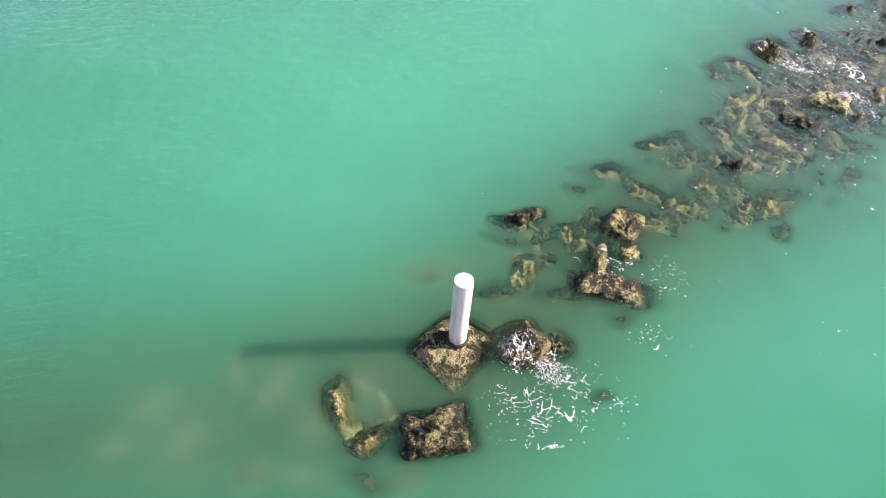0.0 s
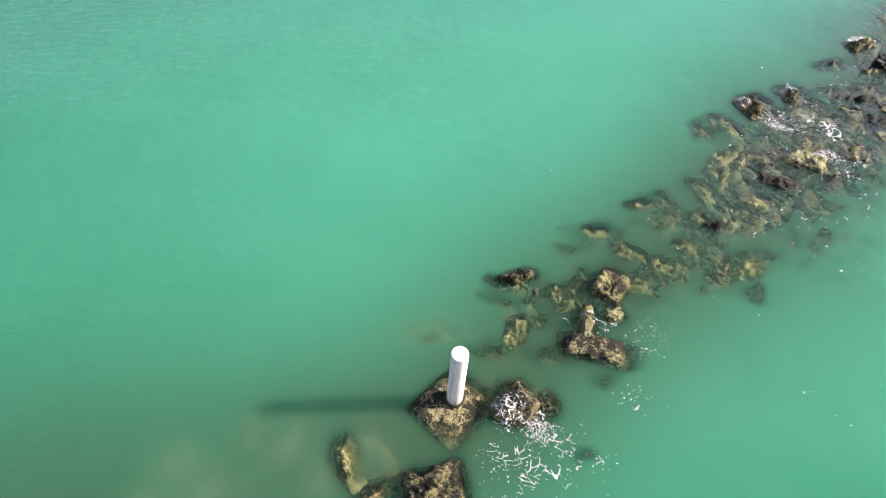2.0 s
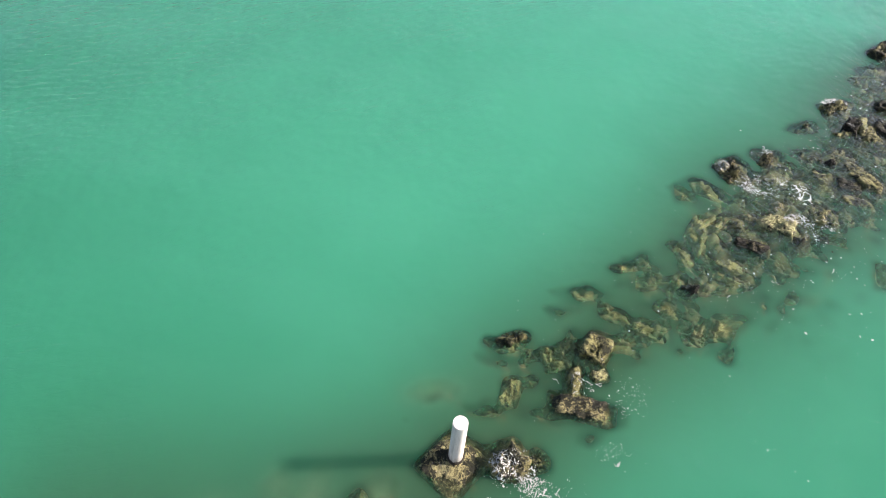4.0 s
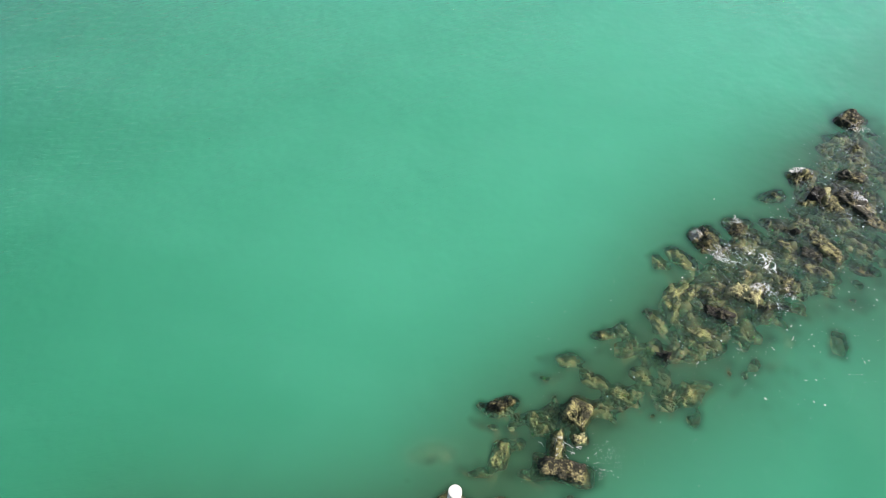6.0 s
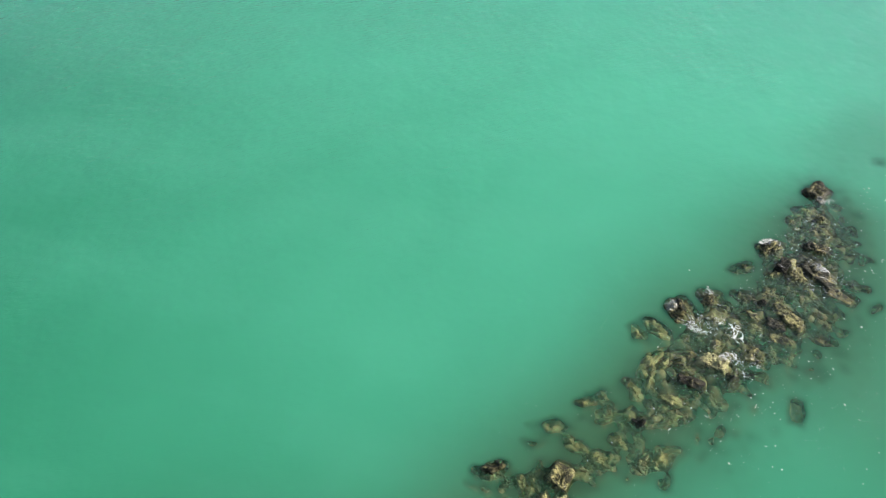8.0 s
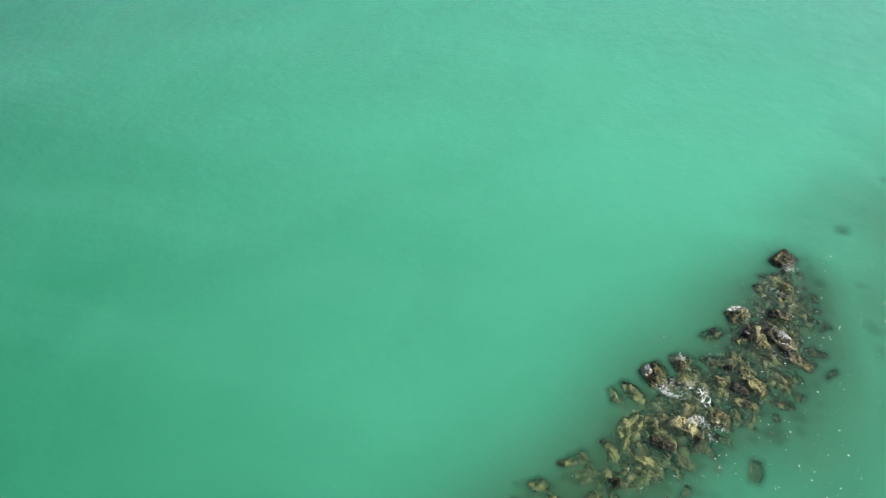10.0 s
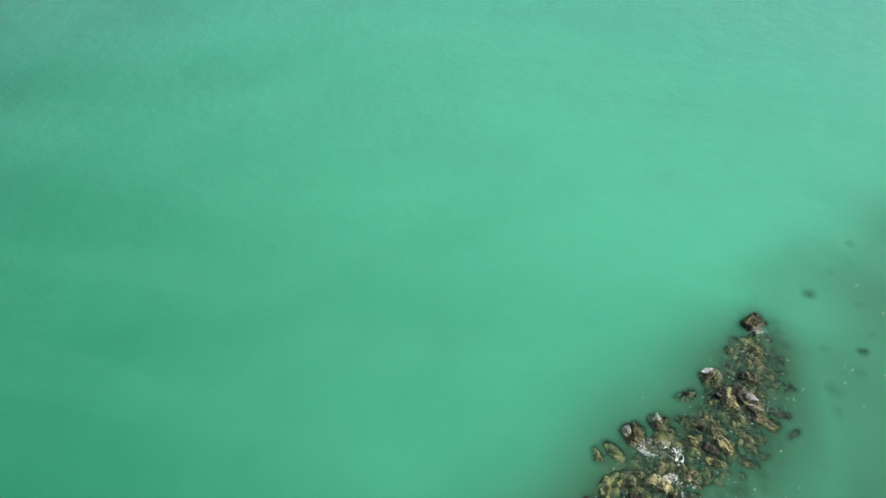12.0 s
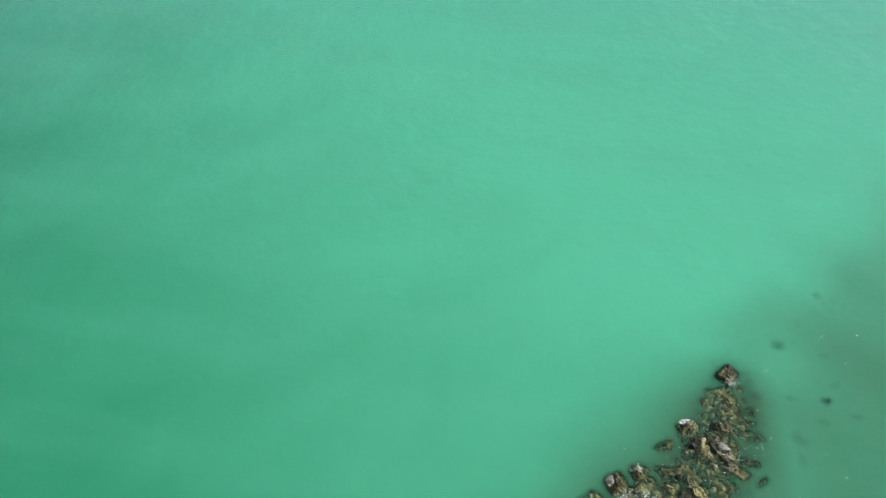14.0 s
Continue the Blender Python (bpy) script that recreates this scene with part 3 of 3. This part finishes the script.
boulder(5.07, 10.42, 0.63, 0.55, 177, -0.12, "round", "olive")
boulder(1.81, 14.70, 1.07, 0.62, 179, -0.22, "round", "tan")
boulder(4.22, 14.48, 0.89, 0.56, 168, -0.24, "round", "olive")
boulder(3.17, 17.18, 1.60, 0.72, 163, -0.26, "round", "olive")
boulder(6.81, 20.86, 1.30, 0.85, 12, -0.14, "round", "tan")
boulder(8.69, 17.84, 0.97, 0.83, 174, -0.26, "round", "tan")
boulder(11.54, 18.16, 0.64, 0.62, 20, -0.19, "round", "olive")
boulder(6.13, 13.33, 0.68, 0.43, 1, -0.22, "round", "olive")
boulder(5.77, 19.89, 0.93, 0.68, 176, -0.16, "round", "tan")
boulder(11.99, 18.88, 0.92, 0.92, 86, -0.14, "round", "olive")
boulder(9.11, 18.24, 1.09, 0.64, 8, -0.26, "round", "olive")
boulder(10.38, 21.80, 1.25, 0.63, 4, -0.26, "round", "tan")
boulder(10.01, 22.89, 0.87, 0.56, 163, -0.22, "round", "olive")
boulder(13.55, 21.45, 1.06, 0.55, 12, -0.26, "round", "olive")
boulder(16.09, 23.25, 0.73, 0.51, 13, -0.36, "round", "tan")
boulder(15.44, 21.77, 0.61, 0.44, 23, -0.22, "round", "olive")
boulder(19.20, 23.72, 0.88, 0.59, 15, -0.41, "round", "olive")
boulder(26.48, 29.72, 0.52, 0.39, 155, -0.41, "round", "tan")
boulder(27.50, 39.27, 0.50, 0.46, 113, -0.41, "round", "olive")
boulder(24.48, 25.09, 1.01, 0.67, 4, -0.57, "round", "tan")
boulder(26.67, 26.45, 0.68, 0.45, 167, -0.79, "round", "olive")
boulder(30.56, 36.11, 0.46, 0.27, 179, -0.45, "round", "olive")
boulder(36.48, 44.96, 0.73, 0.53, 164, -0.80, "round", "tan")
boulder(35.29, 34.22, 1.02, 0.93, 104, -1.22, "round", "tan")
boulder(38.18, 35.98, 0.67, 0.70, 179, -1.25, "round", "tan")
boulder(35.11, 34.40, 0.84, 0.70, 1, -1.03, "round", "tan")
boulder(34.87, 32.00, 0.94, 0.72, 84, -1.03, "round", "tan")
boulder(42.82, 51.18, 0.65, 0.68, 159, -0.99, "round", "tan")
boulder(32.35, 38.81, 0.54, 0.47, 8, -0.76, "round", "tan")
boulder(41.83, 36.54, 0.95, 0.64, 1, -1.10, "round", "tan")
boulder(40.86, 40.05, 0.99, 0.56, 22, -1.18, "round", "tan")
boulder(35.93, 38.45, 0.87, 0.54, 165, -1.18, "round", "tan")
boulder(40.85, 43.40, 0.91, 0.53, 6, -1.18, "round", "tan")
boulder(2.86, 17.82, 0.66, 0.43, 16, -0.09, "round", "tan")
boulder(4.01, 17.39, 0.51, 0.32, 168, -0.15, "round", "olive")
boulder(7.92, 21.04, 0.61, 0.36, 161, -0.23, "round", "olive")
boulder(5.99, 18.75, 0.45, 0.30, 35, -0.19, "round", "tan")
boulder(9.42, 19.10, 0.82, 0.51, 157, -0.07, "round", "tan")
boulder(8.48, 18.44, 0.67, 0.33, 167, -0.19, "round", "olive")
boulder(8.87, 17.61, 0.51, 0.39, 10, -0.27, "round", "olive")
boulder(10.55, 19.12, 0.52, 0.34, 20, -0.25, "round", "tan")
boulder(9.92, 18.29, 0.52, 0.33, 10, -0.29, "round", "olive")
boulder(11.08, 17.62, 0.37, 0.32, 26, -0.17, "round", "tan")
boulder(12.20, 20.31, 0.53, 0.36, 148, -0.29, "round", "olive")
boulder(2.87, 16.02, 0.56, 0.37, 172, -0.22, "round", "olive")
boulder(2.22, 17.06, 0.57, 0.31, 5, -0.31, "round", "olive")
boulder(3.98, 16.09, 0.56, 0.43, 176, -0.22, "round", "tan")
boulder(10.26, 23.33, 0.63, 0.43, 172, -0.25, "round", "olive")
boulder(10.77, 22.59, 0.55, 0.38, 171, -0.29, "round", "olive")
boulder(11.38, 20.99, 0.61, 0.37, 147, -0.23, "round", "tan")
boulder(13.97, 23.40, 0.63, 0.39, 152, -0.17, "round", "olive")
boulder(13.29, 22.58, 0.47, 0.31, 3, -0.25, "round", "olive")
boulder(5.34, 21.13, 0.54, 0.32, 179, -0.31, "round", "olive")
boulder(8.73, 21.53, 0.54, 0.33, 33, -0.31, "round", "olive")
boulder(10.37, 18.30, 0.57, 0.44, 162, -0.31, "round", "olive")
boulder(-0.51, 15.20, 0.55, 0.32, 25, -0.36, "round", "olive")
boulder(1.99, 14.51, 0.57, 0.36, 163, -0.27, "round", "tan")
boulder(-1.73, 14.21, 0.41, 0.26, 155, -0.42, "round", "olive")
boulder(3.77, 15.86, 0.49, 0.38, 158, -0.33, "round", "olive")

for place in SUNKEN:
    boulder(*place, "dome", "silt")


def rubble(count):
    """Loose stones heaped under water along the crest, joined into one."""
    rng = np.random.default_rng(5)
    verts, faces, base = [], [], 0
    seg = np.linalg.norm(np.diff(CREST[:10], axis=0), axis=1)
    cum = np.concatenate([[0], np.cumsum(seg)])
    made = 0
    while made < count:
        s = rng.uniform(0, cum[-1])
        k = min(int(np.searchsorted(cum, s, side="right")) - 1, len(seg) - 1)
        u = (s - cum[k]) / seg[k]
        a, b = CREST[k], CREST[k + 1]
        n = np.array((-(b - a)[1], (b - a)[0])) / seg[k]
        dense = 1.0 if 12 < a[0] < 28 else 0.12 if -1 < a[0] < 12 else 0.0 if a[0] < 0 else 0.3
        if rng.uniform() > dense:
            continue
        p = a + u * (b - a) + n * float(np.clip(rng.normal(-0.5, 1.9), -4.2, 1.3))
        long = rng.uniform(0.25, 0.65) if a[0] > 10 else rng.uniform(0.35, 0.85)
        pts, fs = rock_shape(rng, long, long * rng.uniform(0.55, 0.9), long * rng.uniform(0.5, 0.8), "round", 3)
        spin = np.array(Euler(rng.uniform(-0.6, 0.6, 3) + np.array((0, 0, rng.uniform(0, 6)))).to_matrix())
        top = rng.uniform(-0.72, -0.18) if a[0] > 10 else rng.uniform(-0.85, -0.42)
        pts = pts @ spin.T
        pts += np.array((p[0], p[1], max(top - pts[:, 2].max(), bed_height(*p) - 0.1)))
        verts.append(pts)
        faces += [[i + base for i in fc] for fc in fs]
        base += len(pts)
        made += 1
    pts = np.concatenate(verts)
    ob = new("rubble", mesh_of("rubble", pts, faces, COATS["olive"]))
    tagged(ob, "loose tan stones heaped under murky green water", "rubble", kind="stuff")
    ROCKS.append((pts, faces))


rubble(250)

# ---- the sea ----
from mathutils.bvhtree import BVHTree

solid_v, solid_f, shift = [bed_v], [list(map(int, fc)) for fc in bed_f], len(bed_v)
for pts, fs in ROCKS:
    solid_v.append(pts)
    solid_f += [[i + shift for i in fc] for fc in fs]
    shift += len(pts)
SOLID = BVHTree.FromPolygons([tuple(p) for p in np.concatenate(solid_v)], solid_f)


def solid_height(x, y):
    hit = SOLID.ray_cast((x, y, 20.0), (0, 0, -1))[0]
    return hit.z if hit else -3.3


wx, wy = axis_steps(-14, 50, 0.12, 3200), axis_steps(4, 56, 0.12, 3200)
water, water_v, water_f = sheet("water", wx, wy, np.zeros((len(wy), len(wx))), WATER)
inside = (water_v[:, 0] > -15) & (water_v[:, 0] < 52) & (water_v[:, 1] > 3) & (water_v[:, 1] < 58)
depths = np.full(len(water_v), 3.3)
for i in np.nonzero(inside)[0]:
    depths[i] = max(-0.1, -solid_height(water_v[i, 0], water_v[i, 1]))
# the depth is averaged over a hand's width, so the haze fades softly
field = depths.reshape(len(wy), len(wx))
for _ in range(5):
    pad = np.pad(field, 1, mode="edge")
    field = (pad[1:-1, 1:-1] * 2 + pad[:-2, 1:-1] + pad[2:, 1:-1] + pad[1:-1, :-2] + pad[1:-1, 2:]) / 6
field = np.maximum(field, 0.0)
# stored depth is scaled up towards the near end, for thicker haze there
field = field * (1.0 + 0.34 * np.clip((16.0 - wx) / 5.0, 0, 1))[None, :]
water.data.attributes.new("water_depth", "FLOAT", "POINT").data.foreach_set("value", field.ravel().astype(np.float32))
gx, gy = np.meshgrid(wx, wy)
near = np.exp(-((off_crests(gx, gy, 1.08, 0.60, 19.0) / (6.0 + 1.4 * np.clip((gx - 8.0) / 8.0, 0, 1))) ** 2)) * np.clip((41.0 - gx) / 9.0, 0, 1) * np.clip((46.0 - gy) / 8.0, 0, 1)
choppy = np.exp(-((off_crests(gx, gy, 1.25, 0.9, 16.0) / 3.3) ** 2)) * np.clip((gx - 5.0) / 9.0, 0, 1) * np.clip((34.0 - gx) / 8.0, 0, 1)
water.data.attributes.new("choppy", "FLOAT", "POINT").data.foreach_set("value", choppy.ravel().astype(np.float32))
near *= 0.82 + 0.18 * np.clip((wx + 8.0) / 6.0, 0, 1)[None, :]


def ease(v, lo, hi):
    u = np.clip((v - lo) / (hi - lo), 0, 1)
    return u * u * (3 - 2 * u)


# a shoal of stirred silt behind the far end of the reef
out_to_lee = ((gx - 27.0) * 21.5 - (gy - 34.5) * 25.0) / 33.0
along = ((gx - 27.0) * 25.0 + (gy - 34.5) * 21.5) / 33.0
drift = np.array([[noise.noise((x * 0.11, y * 0.11, 4.0)) for x in wx] for y in wy])
shoal = ease(out_to_lee + 4.0 * drift, -11.0, 3.5) * ease(along, -12.0, 1.0) * (1 - ease(out_to_lee, 20.0, 44.0)) * (1 - ease(along, 25.0, 60.0))
near = np.maximum(near, 0.64 * shoal * (1.0 + 0.35 * drift))
water.data.attributes.new("dark_silt", "FLOAT", "POINT").data.foreach_set("value", near.ravel().astype(np.float32))
sunk_lift = np.zeros(np.shape(gx))
for x, y, long, wide, yaw, top in SUNKEN:
    c, s = math.cos(radians(yaw)), math.sin(radians(yaw))
    u, v = ((gx - x) * c + (gy - y) * s) / (1.35 * long), ((gy - y) * c - (gx - x) * s) / (1.35 * wide)
    sunk_lift = 1 - (1 - sunk_lift) * (1 - 0.50 * np.exp(-(u * u + v * v)))
water.data.attributes.new("sunk_lift", "FLOAT", "POINT").data.foreach_set("value", sunk_lift.ravel().astype(np.float32))
tagged(water, "milky turquoise green sea with light ripples", "sea", kind="structure")


# ---- foam ----
def flake(rng, x, y, size, verts, faces):
    k = rng.integers(6, 10)
    z = max(0.0, solid_height(x, y)) + 0.014
    turn, stretch = rng.normal(-0.5, 0.7), rng.uniform(0.25, 0.75)
    start = len(verts)
    verts.append((x, y, z + 0.012))
    for i in range(k):
        a = i * math.tau / k
        r = size * rng.uniform(0.55, 1.25)
        u, v = r * math.cos(a), r * math.sin(a) * stretch
        verts.append((x + u * math.cos(turn) - v * math.sin(turn), y + u * math.sin(turn) + v * math.cos(turn), z))
    for i in range(k):
        faces.append((start, start + 1 + i, start + 1 + (i + 1) % k))


def foam(x, y, rx, ry, yaw, flecks, strings, size, label, lace=0.0, bubble=3.2):
    """Specks and broken strings of froth on the water and over the rocks' wet feet."""
    rng = np.random.default_rng(int(abs(x * 100 + y * 10)))
    verts, faces = [], []
    c, s = math.cos(radians(yaw)), math.sin(radians(yaw))

    def place(u, v):
        return x + u * c - v * s, y + u * s + v * c

    for _ in range(int(flecks * (1.0 + 2.2 * min(lace, 0.6)))):
        a, r = rng.uniform(0, math.tau), math.sqrt(rng.uniform()) * rng.uniform(0.7, 1.25)
        px, py = place(rx * r * math.cos(a), ry * r * math.sin(a))
        if lace > 0 and noise.noise((px * 1.7, py * 1.7, 5.0)) + 0.6 * noise.noise((px * 5.0, py * 5.0, 8.0)) < rng.uniform(-0.2, 0.25):
            continue
        flake(rng, px, py, size * min(rng.lognormal(-0.35, 0.5), 2.2), verts, faces)
    # torn lace: froth along the seams of warped bubbles, thick in some places and gone in others
    cell, web = 0.02, {}
    for i in range(-int(rx / cell), int(rx / cell) + 1 if lace > 0 else -9999):
        for j in range(-int(ry / cell), int(ry / cell) + 1):
            u, v = i * cell, j * cell
            far = (u / rx) ** 2 + (v / ry) ** 2
            if far > 1:
                continue
            p = Vector((*place(u, v), 3.0 + rx))
            thick = 0.9 * noise.noise(p * 0.9) + 0.6 * noise.noise(p * 2.6 + Vector((0, 0, 7))) + 0.3 * noise.noise(p * 9.0) + 1.1 * lace - 0.40 * far - 0.16
            if thick < 0.06:
                continue
            warp = 0.22 * Vector((noise.noise(p * 2.1), noise.noise(p * 2.1 + Vector((5, 5, 5))), 0)) + 0.06 * Vector((noise.noise(p * 7.0), noise.noise(p * 7.0 + Vector((5, 5, 5))), 0))
            gaps = noise.voronoi((p + warp) * bubble)[0]
            if gaps[1] - gaps[0] < 0.17 * min(thick, 0.9) + 0.015:
                web[i, j] = None
    corner = {}
    for i, j in web:
        quad = []
        for key in ((i, j), (i + 1, j), (i + 1, j + 1), (i, j + 1)):
            if key not in corner:
                px, py = place((key[0] + rng.uniform(-0.4, 0.4)) * cell, (key[1] + rng.uniform(-0.4, 0.4)) * cell)
                corner[key] = len(verts)
                verts.append((px, py, max(0.0, solid_height(px, py)) + 0.014))
            quad.append(corner[key])
        faces.append(quad)
    for _ in range(strings):
        a, r = rng.uniform(0, math.tau), math.sqrt(rng.uniform())
        px, py = place(rx * r * math.cos(a), ry * r * math.sin(a))
        way, bend = rng.uniform(0, math.tau), rng.normal(0, 0.25)
        for _ in range(rng.integers(6, 22)):
            flake(rng, px, py, size * rng.uniform(0.35, 1.2), verts, faces)
            way += bend + rng.normal(0, 0.35)
            px, py = px + size * 0.8 * math.cos(way), py + size * 0.8 * math.sin(way)
    tagged(new("foam", mesh_of("foam", verts, faces, FOAM)), label, "foam", kind="stuff")


foam(3.65, 10.15, 2.4, 1.55, 9, 380, 2, 0.024, "white froth in broken strings on green water", 0.22, 3.6)
foam(3.6, 11.2, 1.2, 0.5, -8, 120, 2, 0.022, "white froth in broken strings on green water", 0.34, 6.0)
foam(2.85, 12.1, 1.05, 0.85, 10, 200, 4, 0.020, "white wash round a wet boulder", 0.30, 7.0)
foam(8.3, 15.3, 1.1, 0.85, 55, 130, 0, 0.026, "scattered white froth on green water")
foam(7.2, 12.7, 0.7, 0.5, 10, 60, 2, 0.028, "scattered white froth on green water")
foam(6.3, 15.9, 0.9, 0.5, 0, 50, 10, 0.032, "thin froth between two blocks")
foam(18.1, 28.6, 1.6, 0.95, 10, 300, 4, 0.030, "white wash swirling behind dark boulders", 0.20, 5.0)
foam(19.0, 26.0, 0.7, 0.4, 20, 160, 4, 0.034, "thick white wash on a boulder", 0.36, 6.0)
foam(17.4, 28.2, 0.8, 0.35, -20, 180, 6, 0.034, "thick white wash at a boulder's foot", 0.34, 6.0)
foam(20.0, 25.2, 1.3, 0.9, 54, 240, 2, 0.028, "white wash between boulders", 0.20, 5.0)
foam(20.0, 27.9, 0.5, 0.9, 0, 50, 0, 0.034, "white wash between boulders", 0.5)
foam(28.0, 32.2, 1.8, 1.0, 14, 110, 8, 0.036, "scattered white froth beside rocks")
foam(24.5, 36.0, 0.75, 0.28, 8, 60, 2, 0.030, "white wash on a boulder's edge", 0.5, 5.0)
foam(30.2, 40.3, 0.9, 0.5, 10, 90, 2, 0.036, "white wash at the foot of a rock", 0.7)
foam(20.5, 27.5, 10.0, 3.6, 47, 520, 8, 0.030, "single white foam specks among the rocks")
foam(27.0, 35.5, 4.0, 2.6, 50, 200, 8, 0.036, "white foam specks among the far rocks")
foam(15.0, 16.0, 9.0, 4.0, 35, 130, 0, 0.024, "single white foam specks on green water")
foam(27.0, 24.0, 11.0, 5.0, 35, 220, 0, 0.042, "single white foam specks on green water")
foam(37.0, 37.0, 11.0, 6.5, 35, 300, 2, 0.046, "single white foam specks on green water")
foam(12.0, 24.0, 13.0, 5.0, 43, 140, 2, 0.028, "single white foam specks on green water")
foam(16.1, 30.1, 0.6, 0.45, 60, 90, 2, 0.030, "white wash breaking over a dark boulder", 0.28, 6.0)
foam(18.7, 31.2, 0.7, 0.35, 10, 70, 2, 0.030, "white wash breaking over a dark boulder", 0.24, 6.0)
foam(27.6, 33.4, 0.8, 0.35, -30, 60, 2, 0.030, "white wash running off a rock", 0.40, 5.0)
